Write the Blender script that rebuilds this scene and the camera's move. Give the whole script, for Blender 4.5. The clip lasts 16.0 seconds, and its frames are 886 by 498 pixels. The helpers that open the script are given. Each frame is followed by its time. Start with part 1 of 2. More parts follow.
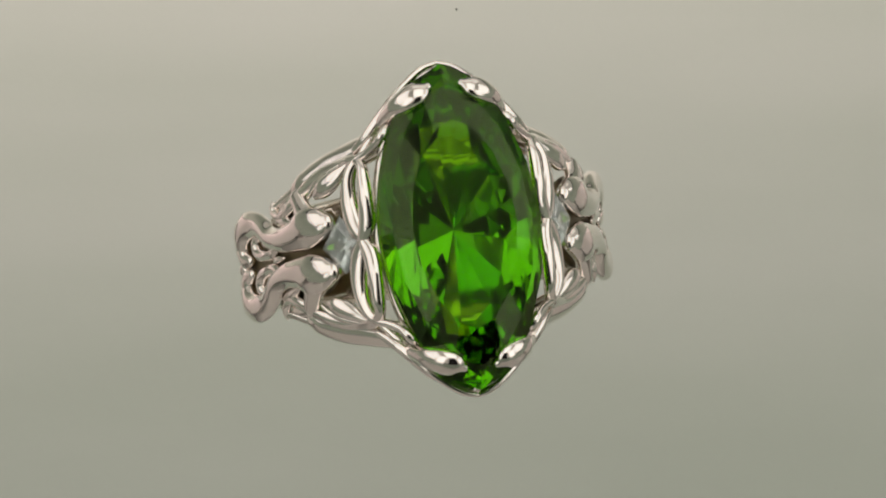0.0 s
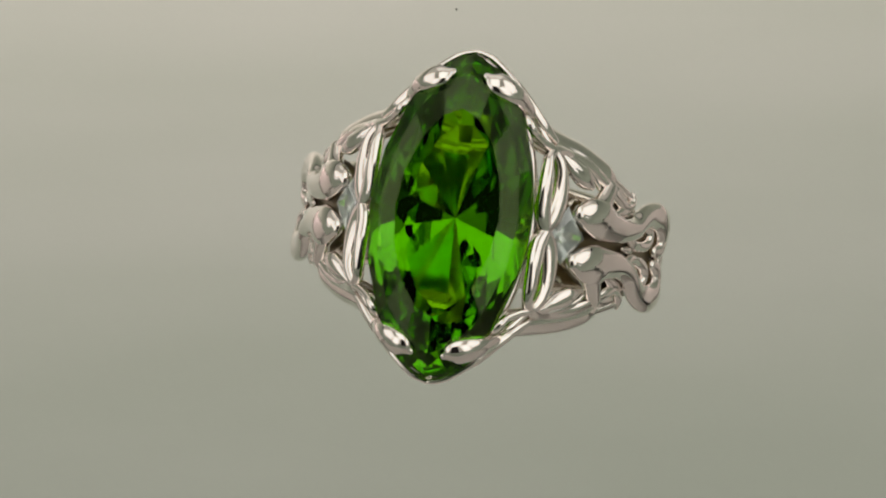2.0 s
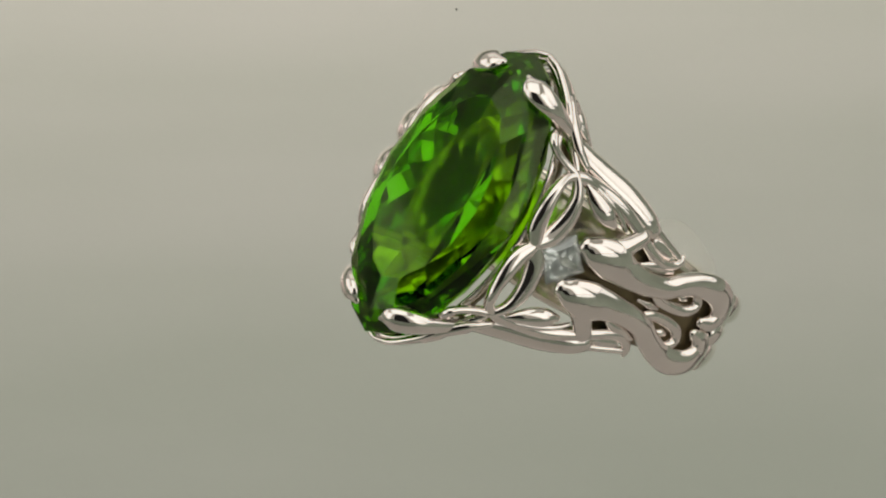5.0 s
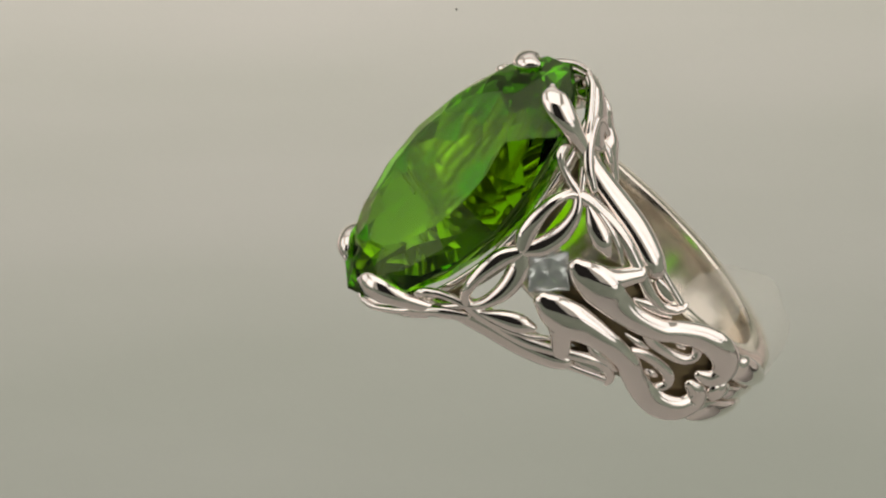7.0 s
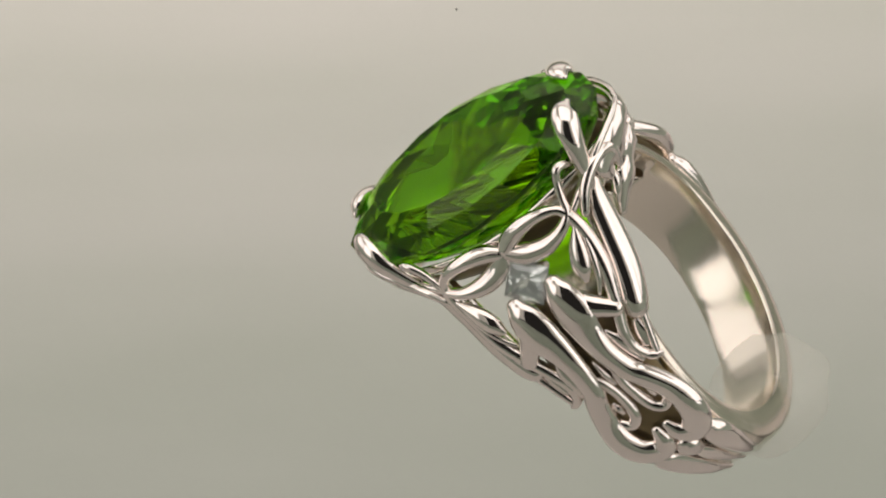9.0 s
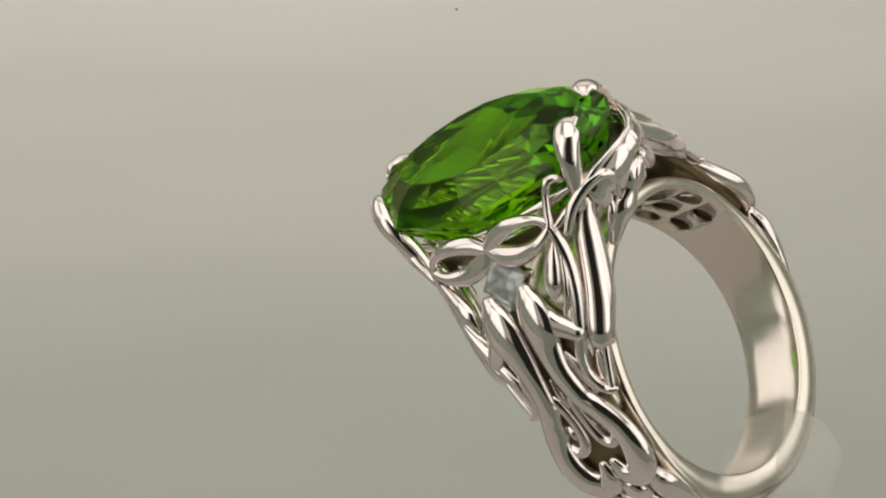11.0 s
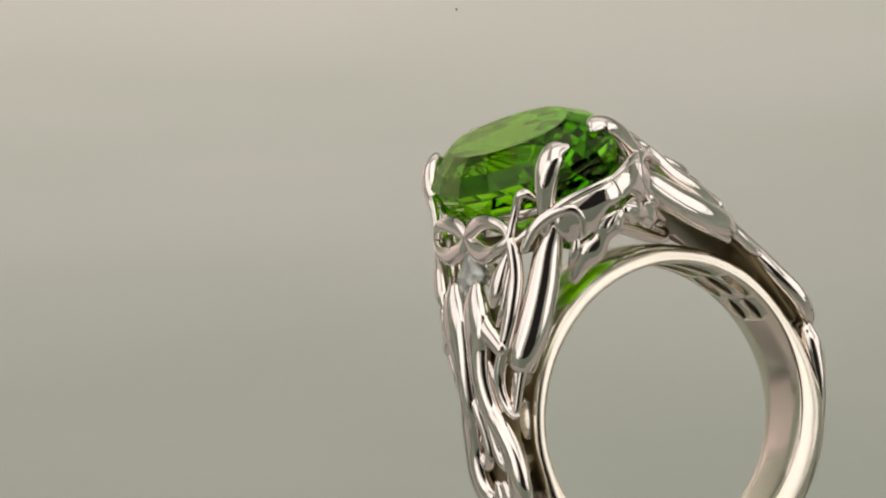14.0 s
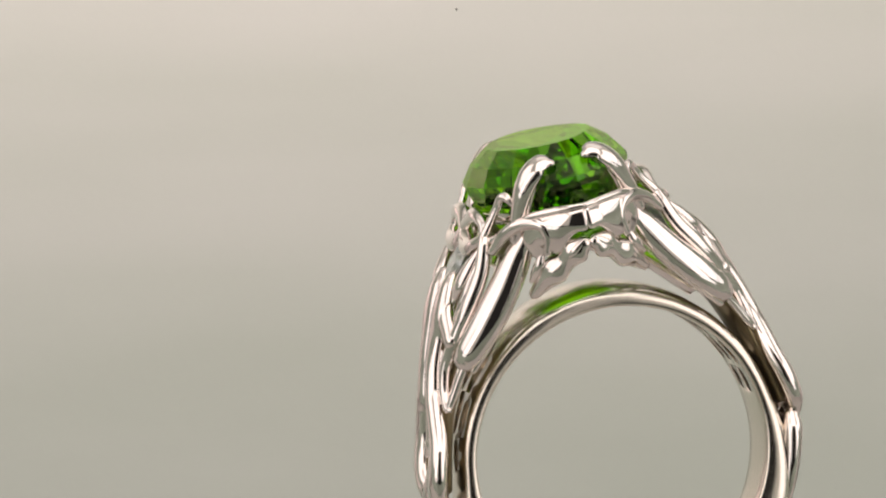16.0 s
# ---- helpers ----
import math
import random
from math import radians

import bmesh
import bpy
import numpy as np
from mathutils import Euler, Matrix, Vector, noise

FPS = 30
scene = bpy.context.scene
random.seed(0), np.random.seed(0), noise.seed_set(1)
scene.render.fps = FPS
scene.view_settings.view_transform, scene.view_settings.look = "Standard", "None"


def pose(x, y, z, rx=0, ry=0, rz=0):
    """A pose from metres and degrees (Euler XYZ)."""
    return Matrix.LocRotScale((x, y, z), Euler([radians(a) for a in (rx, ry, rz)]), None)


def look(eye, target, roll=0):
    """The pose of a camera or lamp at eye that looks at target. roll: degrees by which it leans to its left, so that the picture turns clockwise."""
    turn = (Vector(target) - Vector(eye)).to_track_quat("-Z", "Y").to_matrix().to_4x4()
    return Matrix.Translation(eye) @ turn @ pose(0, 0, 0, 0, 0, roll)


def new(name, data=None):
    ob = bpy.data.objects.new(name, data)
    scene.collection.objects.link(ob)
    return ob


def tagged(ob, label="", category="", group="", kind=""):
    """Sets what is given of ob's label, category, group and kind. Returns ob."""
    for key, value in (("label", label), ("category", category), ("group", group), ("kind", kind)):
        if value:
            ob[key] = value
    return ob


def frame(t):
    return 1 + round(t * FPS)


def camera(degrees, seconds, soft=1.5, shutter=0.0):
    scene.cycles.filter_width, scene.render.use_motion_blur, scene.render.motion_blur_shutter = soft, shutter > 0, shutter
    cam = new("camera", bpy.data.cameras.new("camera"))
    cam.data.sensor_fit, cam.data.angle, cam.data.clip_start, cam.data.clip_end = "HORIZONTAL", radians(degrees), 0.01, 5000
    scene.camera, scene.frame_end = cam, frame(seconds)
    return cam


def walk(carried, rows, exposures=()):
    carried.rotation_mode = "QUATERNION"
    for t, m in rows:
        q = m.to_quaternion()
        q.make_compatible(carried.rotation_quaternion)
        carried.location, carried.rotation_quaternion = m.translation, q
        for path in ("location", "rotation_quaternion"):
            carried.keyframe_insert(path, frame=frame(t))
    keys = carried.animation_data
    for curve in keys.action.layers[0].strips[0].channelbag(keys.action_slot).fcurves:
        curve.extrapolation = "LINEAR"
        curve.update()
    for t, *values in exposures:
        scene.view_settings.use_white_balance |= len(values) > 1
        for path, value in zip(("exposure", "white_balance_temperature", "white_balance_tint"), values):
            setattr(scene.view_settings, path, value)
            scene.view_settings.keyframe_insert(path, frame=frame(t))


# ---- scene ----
cam = camera(9.957, 16.0, soft=2.1)
MM = 0.001
# ring pose on the turntable: it spins about the world's z axis
REST = pose(-1.861 * MM, 2.014 * MM, 0, 40.655, 3.925, -63.174) @ pose(0, 0, 0, 0, -1.6, 0)


def spin(t):
    """The ring's pose after t seconds on the slowly turning table."""
    s = (t - 7) / 9
    return pose(0, 0, 0, 0, 0, -(10.7745 * (t - 7) + 1.2066 * s * s + 0.8365 * s ** 3)) @ REST


EYE = pose(1.518 * MM, -187.866 * MM, 191.176 * MM, 44.078, 1.4386, 0)
walk(cam, [(0.0, EYE), (16.0, EYE)], [(0.0, -0.07, 6500, 6), (3.5, -0.13, 6500, 4.5), (7.0, 0.02, 6500, 9), (9.0, 0.11, 6500, 11), (12.0, -0.01, 6500, 8), (14.0, 0.03, 6500, 9), (16.0, 0.28, 6500, 14)])

# ---- world and lights ----
world = bpy.data.worlds.new("world")
world.use_nodes = True
world.node_tree.nodes["Background"].inputs[0].default_value = (0.5, 0.47, 0.43, 1)
world.node_tree.nodes["Background"].inputs[1].default_value = 0.03
scene.world = world


def softbox(name, eye, target, sx, sy, power, color):
    lamp = bpy.data.lights.new(name, "AREA")
    lamp.shape, lamp.size, lamp.size_y, lamp.energy, lamp.color = "RECTANGLE", sx, sy, power, color
    ob = new(name, lamp)
    ob.matrix_world = look(eye, target)
    return ob


softbox("softbox_back", (-0.05, 0.20, -0.01), (-0.05, 0.205, -0.09), 0.28, 0.13, 0.46, (1.0, 0.75, 0.79))
softbox("panel_high", (0.02, 0.29, 0.22), (0, 0, 0), 0.40, 0.20, 0.12, (1.0, 0.93, 0.9))
softbox("panel_top", (0.0, -0.02, 0.36), (0, 0, 0), 0.44, 0.42, 0.56, (1.0, 0.98, 0.94))
softbox("panel_left", (-0.36, 0.06, 0.13), (0, 0, 0), 0.38, 0.30, 0.28, (1.0, 0.94, 0.92))
softbox("panel_right", (0.36, 0.06, 0.13), (0, 0, 0), 0.38, 0.30, 0.32, (1.0, 0.97, 0.94))
softbox("panel_front_left", (-0.28, -0.20, 0.14), (0, 0, 0), 0.18, 0.34, 0.18, (1.0, 0.96, 0.93))
softbox("panel_front_right", (0.28, -0.20, 0.14), (0, 0, 0), 0.18, 0.34, 0.19, (1.0, 0.97, 0.94))


# ---- materials ----
def material(name, color, rough=0.5, metal=0.0):
    m = bpy.data.materials.new(name)
    m.use_nodes = True
    b = m.node_tree.nodes["Principled BSDF"]
    b.inputs["Base Color"].default_value = (*color, 1)
    b.inputs["Roughness"].default_value = rough
    b.inputs["Metallic"].default_value = metal
    return m


def link(m, a, out, b, inp):
    m.node_tree.links.new(a.outputs[out], b.inputs[inp])


def white_gold(name, color, smooth, dull):
    m = material(name, color, 0.12, 1.0)
    n, b = m.node_tree.nodes, m.node_tree.nodes["Principled BSDF"]
    co = n.new("ShaderNodeTexCoord")
    fine = n.new("ShaderNodeTexNoise")
    fine.inputs["Scale"].default_value, fine.inputs["Detail"].default_value = 900, 4
    broad = n.new("ShaderNodeTexNoise")
    broad.inputs["Scale"].default_value = 280
    link(m, co, "Object", fine, "Vector"), link(m, co, "Object", broad, "Vector")
    rough = n.new("ShaderNodeMapRange")
    rough.inputs["To Min"].default_value, rough.inputs["To Max"].default_value = smooth, dull
    link(m, fine, "Fac", rough, "Value"), link(m, rough, "Result", b, "Roughness")
    bump = n.new("ShaderNodeBump")
    bump.inputs["Strength"].default_value, bump.inputs["Distance"].default_value = 0.18, 0.00012
    link(m, broad, "Fac", bump, "Height"), link(m, bump, "Normal", b, "Normal")
    return m


def gem(name, color, ior, rough=0.0, sheen=(0.97, 0.98, 0.96)):
    """Cut stone: light is tinted where it enters and leaves, the polish takes a little of the tint."""
    m = bpy.data.materials.new(name)
    m.use_nodes = True
    n = m.node_tree.nodes
    n.remove(n["Principled BSDF"])
    body, polish = n.new("ShaderNodeBsdfRefraction"), n.new("ShaderNodeBsdfGlossy")
    mix, angle = n.new("ShaderNodeMixShader"), n.new("ShaderNodeFresnel")
    body.inputs["Color"].default_value, body.inputs["IOR"].default_value, angle.inputs["IOR"].default_value = (*color, 1), ior, ior
    polish.inputs["Color"].default_value = (*sheen, 1)
    body.inputs["Roughness"].default_value, polish.inputs["Roughness"].default_value = rough, rough
    link(m, angle, "Fac", mix, "Fac"), link(m, body, "BSDF", mix, 1), link(m, polish, "BSDF", mix, 2), link(m, mix, "Shader", n["Material Output"], "Surface")
    return m


GOLD = white_gold("white_gold", (0.89, 0.815, 0.77), 0.03, 0.09)
SATIN = white_gold("satin_white_gold", (0.82, 0.745, 0.65), 0.12, 0.24)
# darker gold: the shade of the recesses is put into the base colour
SHADED_GOLD = material("shaded_gold", (0.20, 0.155, 0.085), 0.38, 0.8)
GREEN = gem("green_gem", (0.47, 0.80, 0.055), 1.68, 0.03, (0.58, 0.76, 0.36))
DIAMOND = material("diamond", (0.93, 0.97, 0.94), 0.04)
DIAMOND.node_tree.nodes["Principled BSDF"].inputs["IOR"].default_value = 2.2
DIAMOND.node_tree.nodes["Principled BSDF"].inputs["Transmission Weight"].default_value = 0.82


def paper():
    m = material("backdrop_paper", (0.62, 0.60, 0.53), 0.6)
    n, b = m.node_tree.nodes, m.node_tree.nodes["Principled BSDF"]
    co, tex, fit = n.new("ShaderNodeTexCoord"), n.new("ShaderNodeTexNoise"), n.new("ShaderNodeMapping")
    fit.inputs["Scale"].default_value, fit.inputs["Rotation"].default_value = (12, 45, 1), (0, 0, 0.12)
    tex.inputs["Scale"].default_value, tex.inputs["Detail"].default_value = 1.0, 3
    fine, bump = n.new("ShaderNodeTexNoise"), n.new("ShaderNodeBump")
    fine.inputs["Scale"].default_value = 2500
    bump.inputs["Strength"].default_value, bump.inputs["Distance"].default_value = 0.04, 0.0001
    link(m, co, "Object", fine, "Vector"), link(m, fine, "Fac", bump, "Height"), link(m, bump, "Normal", b, "Normal")
    ramp = n.new("ShaderNodeValToRGB")
    ramp.color_ramp.elements[0].position, ramp.color_ramp.elements[1].position = 0.3, 0.7
    ramp.color_ramp.elements[0].color, ramp.color_ramp.elements[1].color = (0.236, 0.276, 0.222, 1), (0.276, 0.310, 0.262, 1)
    link(m, co, "Object", fit, "Vector"), link(m, fit, "Vector", tex, "Vector"), link(m, tex, "Fac", ramp, "Fac"), link(m, ramp, "Color", b, "Base Color")
    return m


PAPER = paper()
CLOTH = material("tent_cloth", (0.82, 0.81, 0.78), 0.9)
# pale reflector cloth, out of view, that the metal mirrors
FILL_CLOTH = material("fill_cloth", (0.74, 0.71, 0.67), 0.9)


def clear_wax():
    m = material("wax", (0.86, 0.84, 0.76), 0.5)
    n = m.node_tree.nodes
    mix, see = n.new("ShaderNodeMixShader"), n.new("ShaderNodeBsdfTransparent")
    mix.inputs["Fac"].default_value = 0.24
    link(m, see, "BSDF", mix, 1), link(m, n["Principled BSDF"], "BSDF", mix, 2), link(m, mix, "Shader", n["Material Output"], "Surface")
    return m


WAX = clear_wax()


# ---- building helpers ----
def part(name, bm, mat, parent, label="", smooth=True):
    mesh = bpy.data.meshes.new(name)
    bmesh.ops.recalc_face_normals(bm, faces=bm.faces)
    for f in bm.faces:
        f.smooth = smooth
    bm.to_mesh(mesh)
    bm.free()
    mesh.materials.append(mat)
    ob = new(name, mesh)
    ob.parent = parent
    if label:
        ob["label"] = label
    return ob


def spline(points, steps=10):
    """A smooth curve through the points; every row may hold extra values that are carried along."""
    p = np.array(points, float)
    p = np.vstack([2 * p[0] - p[1], p, 2 * p[-1] - p[-2]])
    out = []
    for i in range(1, len(p) - 2):
        for k in range(steps):
            s = k / steps
            a, b, c, d = p[i - 1:i + 3]
            out.append(0.5 * (2 * b + (c - a) * s + (2 * a - 5 * b + 4 * c - d) * s * s + (3 * b - a - 3 * c + d) * s ** 3))
    return np.array(out + [p[-2]])


def unit(v):
    return v / max(np.linalg.norm(v), 1e-9)


def sweep(bm, rows, out=(1, 0, 0), seg=12, steps=8, round_ends=True, turn=None):
    """A rod along rows of x, y, z, half width, half height (mm). out: the way its back faces, or a function of the place."""
    c = spline([(*r[:3], r[3], r[4] if len(r) > 4 else r[3]) for r in rows], steps)
    if round_ends:
        def cap(e, d):
            n, rad = [], min(e[3], e[4])
            for a in (90, 72, 50, 26):
                k = math.cos(radians(a))
                n.append([*(e[:3] + d * rad * math.sin(radians(a))), max(e[3] * k, 0.004), max(e[4] * k, 0.004)])
            return n
        head = cap(c[0], unit(c[0, :3] - c[1, :3]))
        tail = cap(c[-1], unit(c[-1, :3] - c[-2, :3]))[::-1]
        c = np.vstack([head, c, tail])
    tang = np.gradient(c[:, :3], axis=0)
    rings = []
    for q, t in zip(c, tang):
        t = unit(t)
        o = np.array(out(q[:3]) if callable(out) else out, float)
        side = unit(np.cross(t, o))
        up = np.cross(side, t)
        rings.append([bm.verts.new(tuple((q[:3] + side * math.cos(a) * q[3] + up * math.sin(a) * q[4]) * MM))
                      for a in np.linspace(0, 2 * math.pi, seg, endpoint=False)])
    for a, b in zip(rings, rings[1:]):
        for i in range(seg):
            bm.faces.new((a[i], a[(i + 1) % seg], b[(i + 1) % seg], b[i]))
    bm.faces.new(rings[0]), bm.faces.new(rings[-1][::-1])


def lean(z):
    """The ring is a little out of true: its lower half sits off the stone's axis."""
    return 0.12 * min(1, max(0, (-z - 4) / 8))


def swell(z):
    """The shoulder keeps close to the finger half way down and stands out again at the scrolls' ends."""
    if z > -5:
        return 1.0
    return 0.986 + 0.03 * min(1, max(0, (-z - 11) / 2.5))


def flip(rows, sx, sy):
    return [(r[0] * sx * swell(r[2]) + lean(r[2]), r[1] * sy, *r[2:]) for r in rows]


def rod(name, rows, parent, sx=1, sy=1, out=None, label="", seg=16, **kw):
    """One rod of white gold, mirrored into the quarter (sx, sy)."""
    base = out or outward
    bm = bmesh.new()
    sweep(bm, flip(rows, sx, sy), base, seg=seg, **kw)
    return part(name, bm, GOLD, parent, label)


HOLE_R, HOLE_Z = 7.87, -14.3


def outward(q):
    """The way out of the shoulder's surface."""
    if q[2] < HOLE_Z:
        return (q[0], 0, q[2] - HOLE_Z)
    return (math.copysign(1.0, q[0]), 0, 0.75 * min(1, max(0, (q[2] + 14.7) / 9)))


# ---- setting ----
FLOOR_Z = -0.09


def backdrop():
    bm = bmesh.new()
    prof = [(r, FLOOR_Z) for r in (0, 0.06, 0.12, 0.2, 0.3)] + [(0.3 + 0.12 * math.sin(a), FLOOR_Z + 0.12 * (1 - math.cos(a))) for a in np.linspace(0.3, 1.5, 6)]
    rings = []
    for r, z in prof[1:]:
        rings.append([bm.verts.new((r * math.cos(a), r * math.sin(a), z)) for a in np.linspace(0, 2 * math.pi, 64, endpoint=False)])
    bm.faces.new(rings[0])
    for a, b in zip(rings, rings[1:]):
        for i in range(64):
            bm.faces.new((a[i], a[(i + 1) % 64], b[(i + 1) % 64], b[i]))
    ob = part("backdrop", bm, PAPER, None)
    return tagged(ob, "pale grey-green paper backdrop, softly lit and blurred", "backdrop", kind="structure")


def tent():
    bm = bmesh.new()
    R, n, m = 0.46, 72, 16
    def p(i, j):
        a, e = 2 * math.pi * i / n, radians(2 + 88 * j / m)
        return (R * math.cos(e) * math.cos(a), R * math.cos(e) * math.sin(a), FLOOR_Z + 0.12 + R * math.sin(e) * 0.95)
    v = {(i, j): bm.verts.new(p(i, j)) for i in range(n) for j in range(m)}
    for i in range(n):
        for j in range(m - 1):
            az = (i + 0.5) / n * 360
            if abs(az - 270) < 23 and j < 10:
                continue
            bm.faces.new((v[i, j], v[(i + 1) % n, j], v[(i + 1) % n, j + 1], v[i, j + 1]))
    bm.faces.new([v[i, m - 1] for i in range(n)])
    ob = part("wall_tent", bm, CLOTH, None)
    return tagged(ob, "white cloth wall of a small photo light tent", "light tent", kind="structure")


def front_cloth():
    """Unseen cloth added in front of the paper and on both sides, brightening the metal."""
    bm = bmesh.new()

    def sheet(x0, x1, y0, y1):
        rows = [[bm.verts.new((x0 + (x1 - x0) * i / 8, y0 + (y1 - y0) * k / 8, FLOOR_Z + 0.003 + 0.0012 * math.sin(2.1 * i + k))) for i in range(9)] for k in range(9)]
        for a, b in zip(rows, rows[1:]):
            for i in range(8):
                bm.faces.new((a[i], a[i + 1], b[i + 1], b[i]))

    sheet(-0.2, 0.2, -0.22, 0.02)
    sheet(0.075, 0.24, 0.022, 0.17)
    sheet(-0.24, -0.085, 0.022, 0.17)
    bmesh.ops.solidify(bm, geom=bm.faces[:], thickness=0.001)
    return tagged(part("fill_cloth", bm, FILL_CLOTH, None), "unseen pale cloth added around the paper to brighten the ring's metal", "cloth", kind="structure")


backdrop()
tent()
front_cloth()


# sensor dust of the camera, modelled as a dark grain set on the backdrop
def dust():
    bm = bmesh.new()
    bmesh.ops.create_icosphere(bm, subdivisions=2, radius=1)
    for v in bm.verts:
        v.co = Vector((-0.00445 + v.co.x * 0.00008, 0.1113 + v.co.y * 0.00010, FLOOR_Z + 0.00008 + v.co.z * 0.00008))
    return tagged(part("sensor_speck", bm, material("dust", (0.05, 0.05, 0.045), 0.9), None), "tiny dark grain standing in for dust on the camera's sensor", "dust")


dust()

# ---- the ring ----
ring = new("ring")
tagged(ring, "ornate white gold ring with large green gem and small diamonds", "ring")


def hull_stone(name, points, mat, parent, label):
    bm = bmesh.new()
    for q in points:
        bm.verts.new(tuple(np.array(q) * MM))
    res = bmesh.ops.convex_hull(bm, input=bm.verts)
    loose = [g for g in res["geom_interior"] + res["geom_unused"] if isinstance(g, bmesh.types.BMVert)]
    bmesh.ops.delete(bm, geom=list(set(loose)), context="VERTS")
    bmesh.ops.dissolve_limit(bm, angle_limit=radians(1.0), verts=bm.verts, edges=bm.edges)
    return part(name, bm, mat, parent, label, smooth=False)


def marquise(a, k, z):
    """A point of the stone's outline, shrunk by k: a is the angle from the side towards the end."""
    c, s = math.cos(a), math.sin(a)
    x = 4.3 * math.copysign(abs(c) ** 1.12, c)
    y = 8.6 * math.copysign(abs(s) ** 1.10, s)
    return (x * k, y * k, z)


def center_stone():
    """Two rows of step facets on the crown, a long table, and narrow pavilion facets that meet at the culet."""
    n, tau = 16, 2 * math.pi
    pts = []
    for i in range(n):
        a = tau * i / n
        pts += [marquise(a, 1.0, 1.30), marquise(a, 1.0, 1.02), marquise(a, 0.86, 2.16), marquise(a, 0.64, 2.90)]
        pts.append(marquise(a + tau / n / 2, 0.90, -0.2))
        pts += [marquise(a, 0.77, -1.05), marquise(a + tau / n / 2, 0.58, -2.1)]
    pts.append((0, 0, -4.3))
    return hull_stone("center_stone", pts, GREEN, ring, "large faceted transparent green marquise gem")


center_stone()


def small_diamond(sx):
    """A square cut diamond in the shoulder, its table facing out."""
    c, n = np.array((5.75, 0, -2.55)), unit(np.array((0.8, 0, 0.6)))
    u, w = np.array((0, 1.0, 0)), np.cross((0, 1.0, 0), n)
    pts = []
    u, w = (u + w) / math.sqrt(2), (u - w) / math.sqrt(2)
    for k, h in ((0.66, 0.36), (1.1, 0.06), (1.1, 0.0)):
        for a, b in ((1, 1), (1, -1), (-1, -1), (-1, 1)):
            pts.append(c + u * a * k + w * b * k + n * h)
    for a, b in ((1, 0), (-1, 0), (0, 1), (0, -1)):
        for k, h in ((0.95, -0.26), (0.66, -0.62), (0.36, -0.9), (0.9, 0.26)):
            pts.append(c + u * a * k + w * b * k + n * h)
    pts.append(c - n * 1.12)
    pts = [(q[0] * sx, q[1], q[2]) for q in pts]
    return hull_stone("diamond", pts, DIAMOND, ring, "small square-cut clear diamond")


for sx in (1, -1):
    small_diamond(sx)


def cut(ob, bm):
    """Take the shape in bm out of the mesh of ob."""
    mesh = bpy.data.meshes.new("cutter")
    bmesh.ops.recalc_face_normals(bm, faces=bm.faces)
    bm.to_mesh(mesh)
    bm.free()
    tool = new("cutter", mesh)
    mod = ob.modifiers.new("cut", "BOOLEAN")
    mod.operation, mod.solver, mod.object = "DIFFERENCE", "EXACT", tool
    bpy.context.view_layer.update()
    done = bpy.data.meshes.new_from_object(ob.evaluated_get(bpy.context.evaluated_depsgraph_get()))
    ob.modifiers.clear()
    ob.data = done
    bpy.data.objects.remove(tool)


def leaf_slot(bm, a, y, long, wide):
    """A leaf-shaped hole through the band at the angle a, pointing round the finger."""
    low, high = [], []
    for k in range(12):
        b = 2 * math.pi * k / 12
        da = radians(long) * math.cos(b)
        dy = wide * math.sin(b) * abs(math.sin(b)) ** 0.4
        for r, ring_ in ((HOLE_R - 0.5, low), (HOLE_R + 1.5, high)):
            ang = radians(a) + da
            ring_.append(bm.verts.new(tuple(np.array((r * math.cos(ang), y + dy, HOLE_Z + r * math.sin(ang))) * MM)))
    bm.faces.new(low), bm.faces.new(high[::-1])
    for k in range(12):
        bm.faces.new((low[k], high[k], high[(k + 1) % 12], low[(k + 1) % 12]))


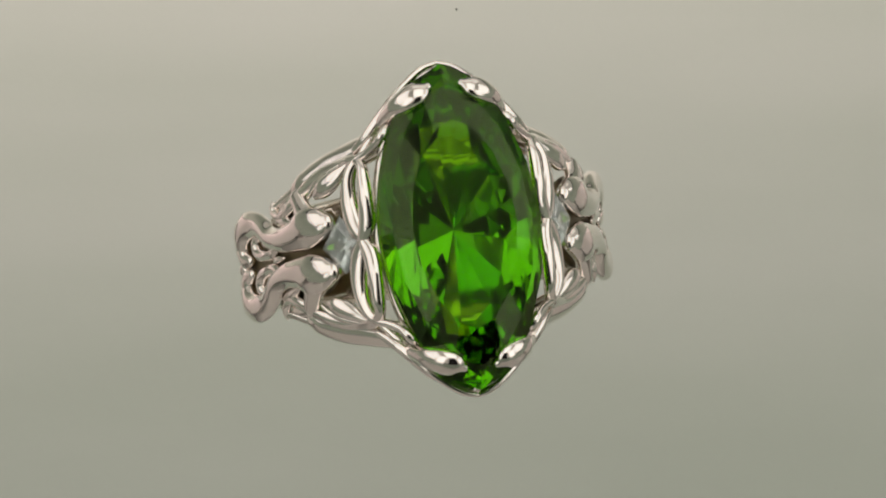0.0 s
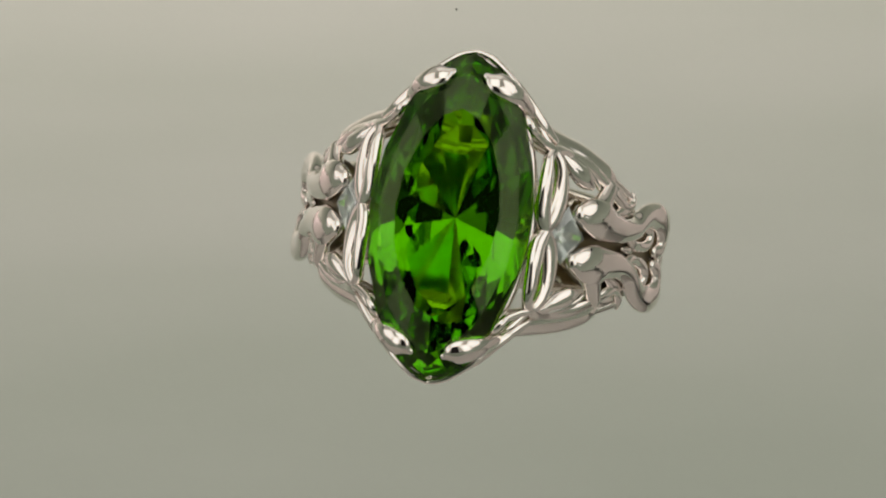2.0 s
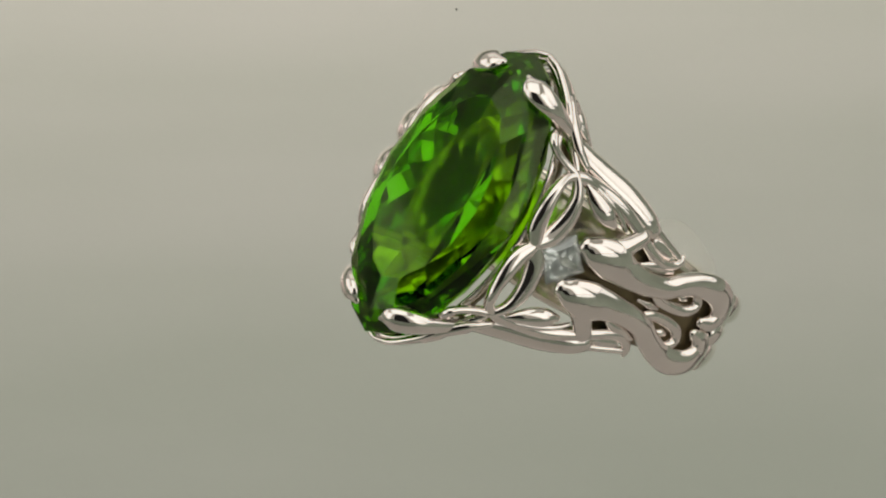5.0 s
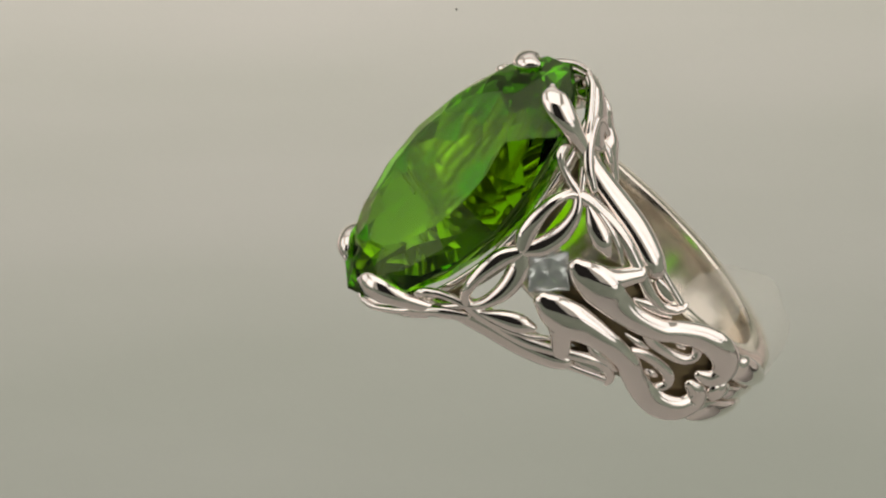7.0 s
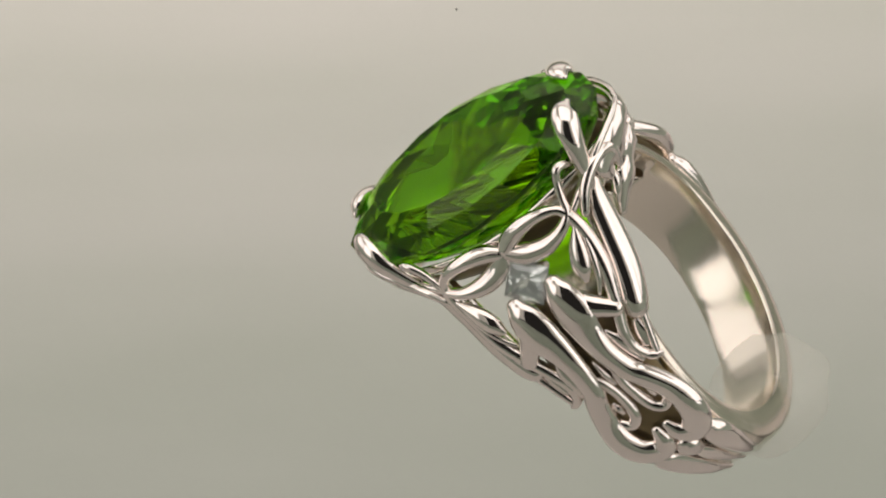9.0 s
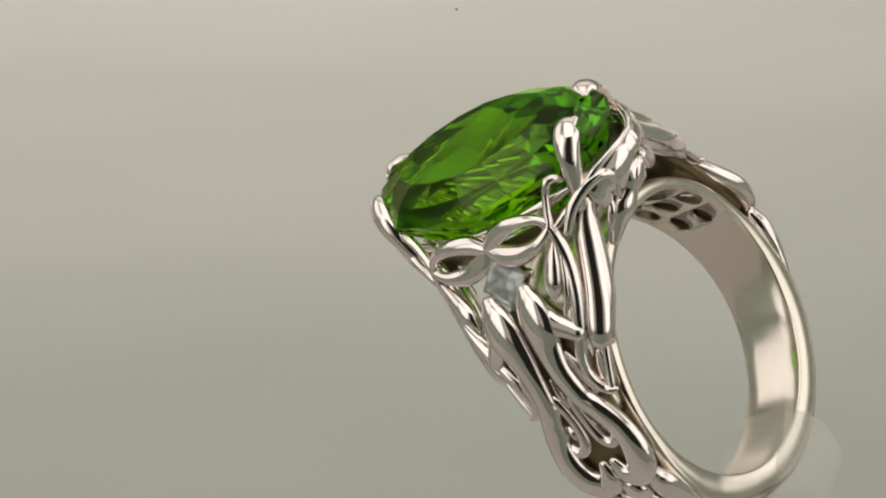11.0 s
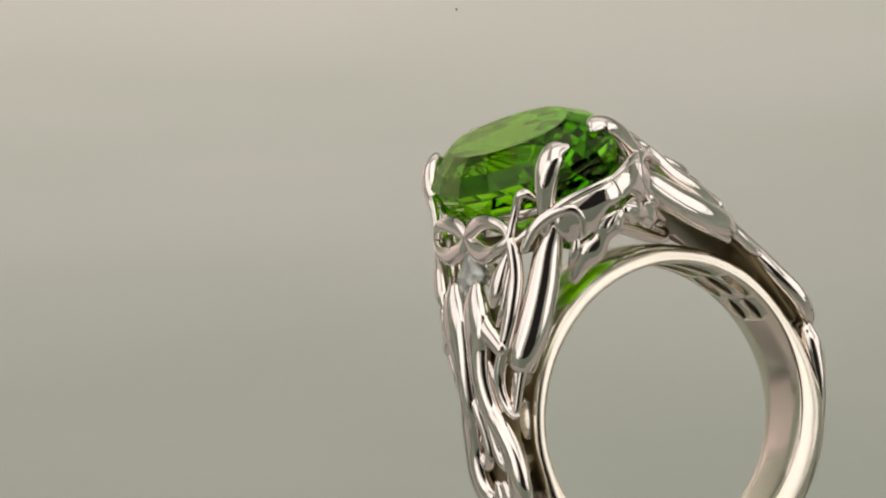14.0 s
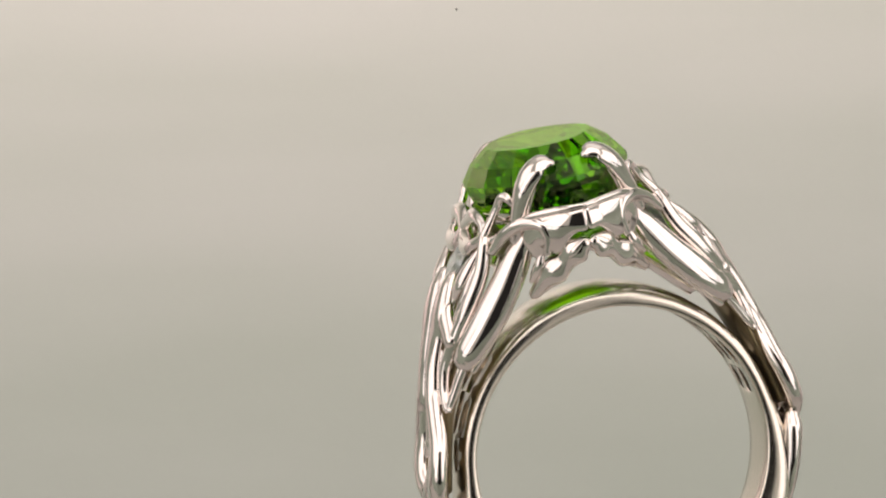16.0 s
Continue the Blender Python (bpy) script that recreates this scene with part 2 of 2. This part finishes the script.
def shank():
    """The inner band: wide at the shoulders, thick at its base, pierced behind the shoulders."""
    bm = bmesh.new()
    N, rings = 160, []
    for i in range(N):
        a = 2 * math.pi * i / N
        low = min(1, max(0, 0.12 - math.sin(a)) * 1.6) ** 1.2
        rise = max(0, min(1, (math.sin(a) + 0.55) / 1.5))
        wdt = 1.98 + 1.0 * rise ** 1.15
        thick = 0.8 + 1.1 * low + 0.35 * max(0, math.sin(a)) ** 4
        sec = [(-wdt, 0.14), (-wdt + 0.05, 0.04), (-wdt + 0.14, 0), (-1, -0.03), (1, -0.03), (wdt - 0.14, 0), (wdt - 0.05, 0.04), (wdt, 0.14),
               (wdt, thick * 0.55), (wdt - 0.12, thick * 0.75), (wdt - 0.35, thick * 0.9), (wdt * 0.5, thick), (0, thick * 1.03),
               (-wdt * 0.5, thick), (-wdt + 0.35, thick * 0.9), (-wdt + 0.12, thick * 0.75), (-wdt, thick * 0.55)]
        rings.append([bm.verts.new(tuple(np.array(((HOLE_R + h) * math.cos(a) + lean(HOLE_Z + HOLE_R * math.sin(a)) - 0.16, y, HOLE_Z + (HOLE_R + h) * math.sin(a))) * MM)) for y, h in sec])
    for i in range(N):
        a, b = rings[i], rings[(i + 1) % N]
        for j in range(len(a)):
            bm.faces.new((a[j], a[(j + 1) % len(a)], b[(j + 1) % len(a)], b[j]))
    ob = part("shank", bm, SATIN, ring, "smooth polished inner band pierced with leaf-shaped slots")
    holes = bmesh.new()
    for side in (0, 1):
        for a, y, long, wide in ((46, 0.95, 10, 0.62), (46, -0.95, 10, 0.62), (29, 0.0, 7, 0.5), (28, 1.55, 7, 0.5), (28, -1.55, 7, 0.5), (14, 0.85, 5.5, 0.4), (14, -0.85, 5.5, 0.4)):
            leaf_slot(holes, 180 - a if side else a, y, long, wide)
    cut(ob, holes)
    return ob


shank()

# one quarter of the openwork, mirrored four times: rows of x, y, z, half width, half height
for sx in (1, -1):
    for sy in (1, -1):
        end_out, side_out = (sx * 0.4, sy * 0.9, 0.1), (0.5 * sx, 0.8 * sy, 0.3)
        rod("prong", [(0.9, 7.4, 2.12, 0.22, 0.2), (1.4, 7.14, 2.15, 0.66, 0.42), (1.95, 6.9, 1.75, 0.74, 0.55), (2.4, 6.62, 1.05, 0.66, 0.6), (2.75, 6.3, 0.2, 0.54, 0.55),
                      (3.05, 5.95, -0.7, 0.45, 0.5), (3.3, 5.6, -1.4, 0.36, 0.42)], ring, sx, sy, out=(sx * 0.45, sy * 0.5, 0.75), seg=20)
        # one strand forms the curl beside the gem and runs on as the lower half of the gallery loop
        rod("curl", [(3.05, 5.66, 0.42, 0.2), (3.2, 5.52, 0.76, 0.27), (3.48, 5.2, 0.82, 0.25), (3.75, 4.85, 0.38, 0.23), (4.2, 4.52, -0.3, 0.23), (4.72, 4.22, -1.0, 0.26),
                     (5.14, 3.4, -1.4, 0.36), (5.3, 2.15, -1.58, 0.54, 0.36), (5.14, 0.9, -1.36, 0.6, 0.38), (4.86, 0.1, -0.82, 0.4, 0.34)], ring, sx, sy)
        # the other is the loop's upper half and runs on as the vine down the shoulder
        rod("vine", [(4.84, 0.1, -0.7, 0.4, 0.34), (4.65, 0.95, -0.28, 0.54, 0.36), (4.62, 2.0, -0.04, 0.46, 0.34), (4.56, 3.2, -0.14, 0.34), (4.55, 4.0, -0.62, 0.3), (4.82, 4.26, -1.55, 0.38), (5.35, 4.16, -2.9, 0.42),
                     (6.25, 3.88, -4.3, 0.42), (7.15, 3.3, -5.6, 0.4), (8.0, 2.5, -7.1, 0.35), (8.36, 2.25, -8.2, 0.31), (8.5, 2.46, -9.1, 0.29), (8.58, 2.8, -9.42, 0.24), (8.56, 3.1, -9.5, 0.14)], ring, sx, sy)
        scroll = rod("scroll", [(6.35, 1.3, -2.98, 0.5, 0.36), (6.78, 1.28, -3.65, 0.92, 0.52), (7.32, 1.22, -4.75, 1.14, 0.6), (7.88, 1.02, -5.9, 0.92, 0.58), (8.42, 0.96, -7.3, 0.72, 0.55), (8.86, 1.2, -8.85, 0.66, 0.54),
                                (9.1, 1.66, -9.8, 0.68, 0.52), (9.36, 2.14, -11.2, 0.74, 0.52), (9.58, 2.26, -12.5, 0.82, 0.54), (9.68, 1.9, -13.6, 0.84, 0.54), (9.66, 1.15, -14.2, 0.84, 0.5),
                                (9.64, 0.55, -13.75, 0.6, 0.42), (9.58, 0.36, -12.95, 0.3, 0.24)], ring, sx, sy, seg=20)
        rod("scroll_arm", [(7.05, 1.5, -4.3, 0.8, 0.48), (7.3, 1.95, -4.9, 0.7, 0.45), (7.5, 2.5, -5.45, 0.58, 0.42), (7.6, 3.05, -6.0, 0.5, 0.38)], scroll, sx, sy)
        rod("inner_curl", [(8.62, 0.9, -8.1, 0.3), (8.85, 0.46, -9.1, 0.33), (9.1, 0.4, -10.5, 0.35), (9.3, 0.6, -11.6, 0.38), (9.36, 1.15, -12.0, 0.36), (9.28, 1.66, -11.5, 0.3), (9.12, 1.72, -10.7, 0.2)], scroll, sx, sy)
        rod("bead", [(8.9, 1.2, -10.6, 0.2), (9.02, 1.12, -10.9, 0.28), (9.1, 1.1, -11.2, 0.2)], scroll, sx, sy)
        rod("pocket_leaf", [(8.0, 1.75, -6.6, 0.12), (8.25, 1.95, -7.5, 0.34, 0.24), (8.45, 2.05, -8.4, 0.34, 0.24), (8.65, 2.1, -9.1, 0.14)], scroll, sx, sy)
        branch = rod("branch", [(2.85, 5.7, -1.5, 0.5), (3.4, 5.15, -2.4, 0.74), (4.45, 4.75, -3.9, 0.86, 0.76), (5.75, 4.32, -5.45, 0.9, 0.78), (6.75, 3.82, -6.6, 0.82, 0.72), (7.15, 3.55, -7.1, 0.7, 0.62)], ring, sx, sy, out=side_out, seg=20)
        rod("branch_tip", [(7.2, 3.75, -7.2, 0.26), (7.75, 3.4, -8.1, 0.22), (8.25, 3.05, -9.0, 0.22), (8.5, 2.9, -9.4, 0.18)], branch, sx, sy)
        rod("branch_pad", [(7.55, 3.1, -7.5, 0.25, 0.12), (7.85, 2.9, -8.1, 0.42, 0.14), (8.2, 2.75, -8.8, 0.3, 0.12)], branch, sx, sy)
        rod("edge_strand", [(3.6, 5.4, -3.2, 0.2), (4.6, 5.05, -4.8, 0.26), (5.9, 4.4, -6.5, 0.24), (6.9, 3.75, -7.7, 0.18)], branch, sx, sy, out=side_out)
        rod("leaf", [(5.15, 4.15, -1.65, 0.1, 0.1), (5.75, 3.6, -2.45, 0.46, 0.32), (6.35, 3.15, -3.25, 0.54, 0.35), (6.7, 2.88, -3.85, 0.24, 0.2)], ring, sx, sy)
        rod("leaf_stem", [(5.45, 4.2, -2.4, 0.12), (6.1, 3.85, -3.4, 0.2), (6.65, 3.4, -4.3, 0.18), (7.0, 2.9, -4.9, 0.12)], ring, sx, sy)
        rod("arch", [(4.55, 4.85, -1.8, 0.24), (3.8, 5.6, -1.0, 0.34), (2.95, 6.5, -0.62, 0.38), (2.2, 7.28, -0.76, 0.36), (1.95, 7.42, -1.4, 0.3), (2.15, 7.05, -2.35, 0.2)], ring, sx, sy, out=end_out)
        lip = rod("lip", [(0.14, 8.5, -0.88, 0.68, 0.24), (0.75, 8.26, -0.88, 0.7, 0.34), (1.4, 7.74, -1.08, 0.94, 0.4), (1.95, 7.15, -1.36, 1.2, 0.42), (2.35, 6.68, -1.7, 0.95, 0.36), (2.5, 6.38, -2.35, 0.4, 0.25)], ring, sx, sy, out=(0.4 * sx, sy, 0), seg=24)
        rod("collar", [(0.06, 8.8, -0.22, 0.14), (0.8, 8.55, -0.2, 0.18), (1.6, 7.98, -0.2, 0.2), (2.4, 7.22, -0.3, 0.22), (3.0, 6.35, -0.6, 0.25), (3.75, 5.3, -1.0, 0.24), (4.45, 4.4, -1.3, 0.22)], lip, sx, sy)
        rod("hanging_leaf", [(0.3, 7.85, -2.2, 0.45, 0.35), (0.75, 7.45, -2.5, 0.8, 0.5), (1.3, 6.95, -3.0, 0.55, 0.45), (1.85, 6.45, -3.4, 0.75, 0.52), (2.4, 5.85, -3.85, 0.52, 0.45), (3.0, 5.3, -4.45, 0.3, 0.28)], lip, sx, sy, out=(0.3 * sx, sy, 0.1), seg=20)
        rod("leaf_vein", [(0.3, 8.1, -2.05, 0.12), (0.85, 7.8, -2.5, 0.24, 0.2), (1.3, 7.3, -2.95, 0.16), (1.8, 6.85, -3.3, 0.24, 0.2), (2.35, 6.25, -3.75, 0.12)], lip, sx, sy, out=(0.3 * sx, sy, 0.1))
        rod("lip_bead", [(2.4, 6.5, -2.5, 0.18), (2.55, 6.3, -2.9, 0.28), (2.8, 6.0, -3.3, 0.26), (3.05, 5.7, -3.7, 0.14)], lip, sx, sy, out=(0.3 * sx, sy, 0.1))
        rod("shoulder_rib", [(9.42, 1.75, -14.75, 0.5, 0.42), (9.3, 1.66, -15.5, 0.8, 0.55), (8.94, 1.45, -17.0, 0.8, 0.5), (8.34, 1.2, -18.8, 0.52, 0.34), (7.5, 1.0, -20.4, 0.16, 0.12)], ring, sx, sy)
    rail = [marquise(radians(a), 0.985, -0.35) for a in range(-62, 63, 12)]
    rod("seat_rail", [(*q, 0.3 if abs(q[1]) < 5 else 0.15, 0.16) for q in rail], ring, sx, 1, out=(sx, 0, 0.2), steps=4)
    # basket below the girdle; its dark colour paints the shade under the gem
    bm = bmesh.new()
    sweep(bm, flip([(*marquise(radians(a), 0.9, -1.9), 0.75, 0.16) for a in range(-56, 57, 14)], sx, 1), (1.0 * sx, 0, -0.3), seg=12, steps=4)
    part("basket", bm, SHADED_GOLD, ring, "gold basket under the gem, shade painted into its dark colour")
    # gold reflector added behind the diamond to brighten it from below
    rod("diamond_reflector", [(4.75, -0.75, -3.2, 0.3, 0.3), (4.6, 0, -3.3, 0.75, 0.3), (4.75, 0.75, -3.2, 0.3, 0.3)], ring, sx, 1)
    # layer added behind the openwork, coloured dark for the shade in its gaps
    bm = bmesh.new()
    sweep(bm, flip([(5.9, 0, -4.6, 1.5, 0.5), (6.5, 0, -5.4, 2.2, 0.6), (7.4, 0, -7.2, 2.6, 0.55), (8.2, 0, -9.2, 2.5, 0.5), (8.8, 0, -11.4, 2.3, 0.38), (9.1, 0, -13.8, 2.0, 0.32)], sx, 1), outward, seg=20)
    part("shade_core", bm, SHADED_GOLD, ring, "dark brown layer behind the openwork, its colour standing in for recess shade")
    rod("center_bud", [(8.55, 0, -7.6, 0.1), (8.8, 0, -8.5, 0.2, 0.2), (8.95, 0, -9.3, 0.1)], ring, sx, 1)
    rod("knuckle", [(9.5, 0, -14.85, 0.6, 0.44), (9.46, 0, -15.3, 0.74, 0.52), (9.3, 0, -15.85, 0.62, 0.42)], ring, sx, 1)
    rod("keel", [(9.3, 0, -15.8, 0.3, 0.3), (8.98, 0, -17.0, 0.5, 0.34), (8.3, 0, -18.8, 0.3, 0.2), (7.5, 0, -20.3, 0.14, 0.1)], ring, sx, 1)

def wax():
    """The lump of clear setting wax that holds the shank."""
    bm = bmesh.new()
    bmesh.ops.create_icosphere(bm, subdivisions=4, radius=1)
    for v in bm.verts:
        k = 1 + 0.13 * noise.noise(v.co * 2.3)
        v.co = Vector((1.1 + v.co.x * 3.5 * k, -0.3 + v.co.y * 3.6 * k, -24.0 + v.co.z * 3.1 * k)) * MM
    ob = part("wax_lump", bm, WAX, None)
    return tagged(ob, "pale translucent lump of setting wax around the ring's base", "wax")


lump = wax()


# ---- movement ----
def motions():
    # the table runs a little unevenly: small shifts to the right and up, in tenths of a millimetre
    shifts = [(0.0, -1.2, 0.6), (1.0, 0, 0.3), (2.0, -0.5, 0), (3.0, -0.3, -0.4), (4.0, 0.7, -0.6), (5.0, 0.9, -0.3), (6.5, 1.1, 0), (7.0, 1.2, 0), (7.5, -0.6, -0.3), (8.5, -0.5, 0),
              (9.0, 0, -0.3), (11.5, 0, 0.3), (12.5, 0.3, -0.5), (13.5, 0, 0), (14.5, -0.9, 0.8), (15.0, -0.6, 0.6), (15.5, 0, 0.3), (16.0, 0.8, 0)]
    when = [r[0] for r in shifts]
    rows = []
    for i in range(33):
        t = 0.5 * i
        dx, up = np.interp(t, when, [r[1] for r in shifts]), np.interp(t, when, [r[2] for r in shifts])
        rows.append((t, Matrix.Translation((dx * 1e-4, up * 0.72e-4, up * 0.69e-4)) @ spin(t)))
    walk(ring, rows)
    walk(lump, rows)


motions()
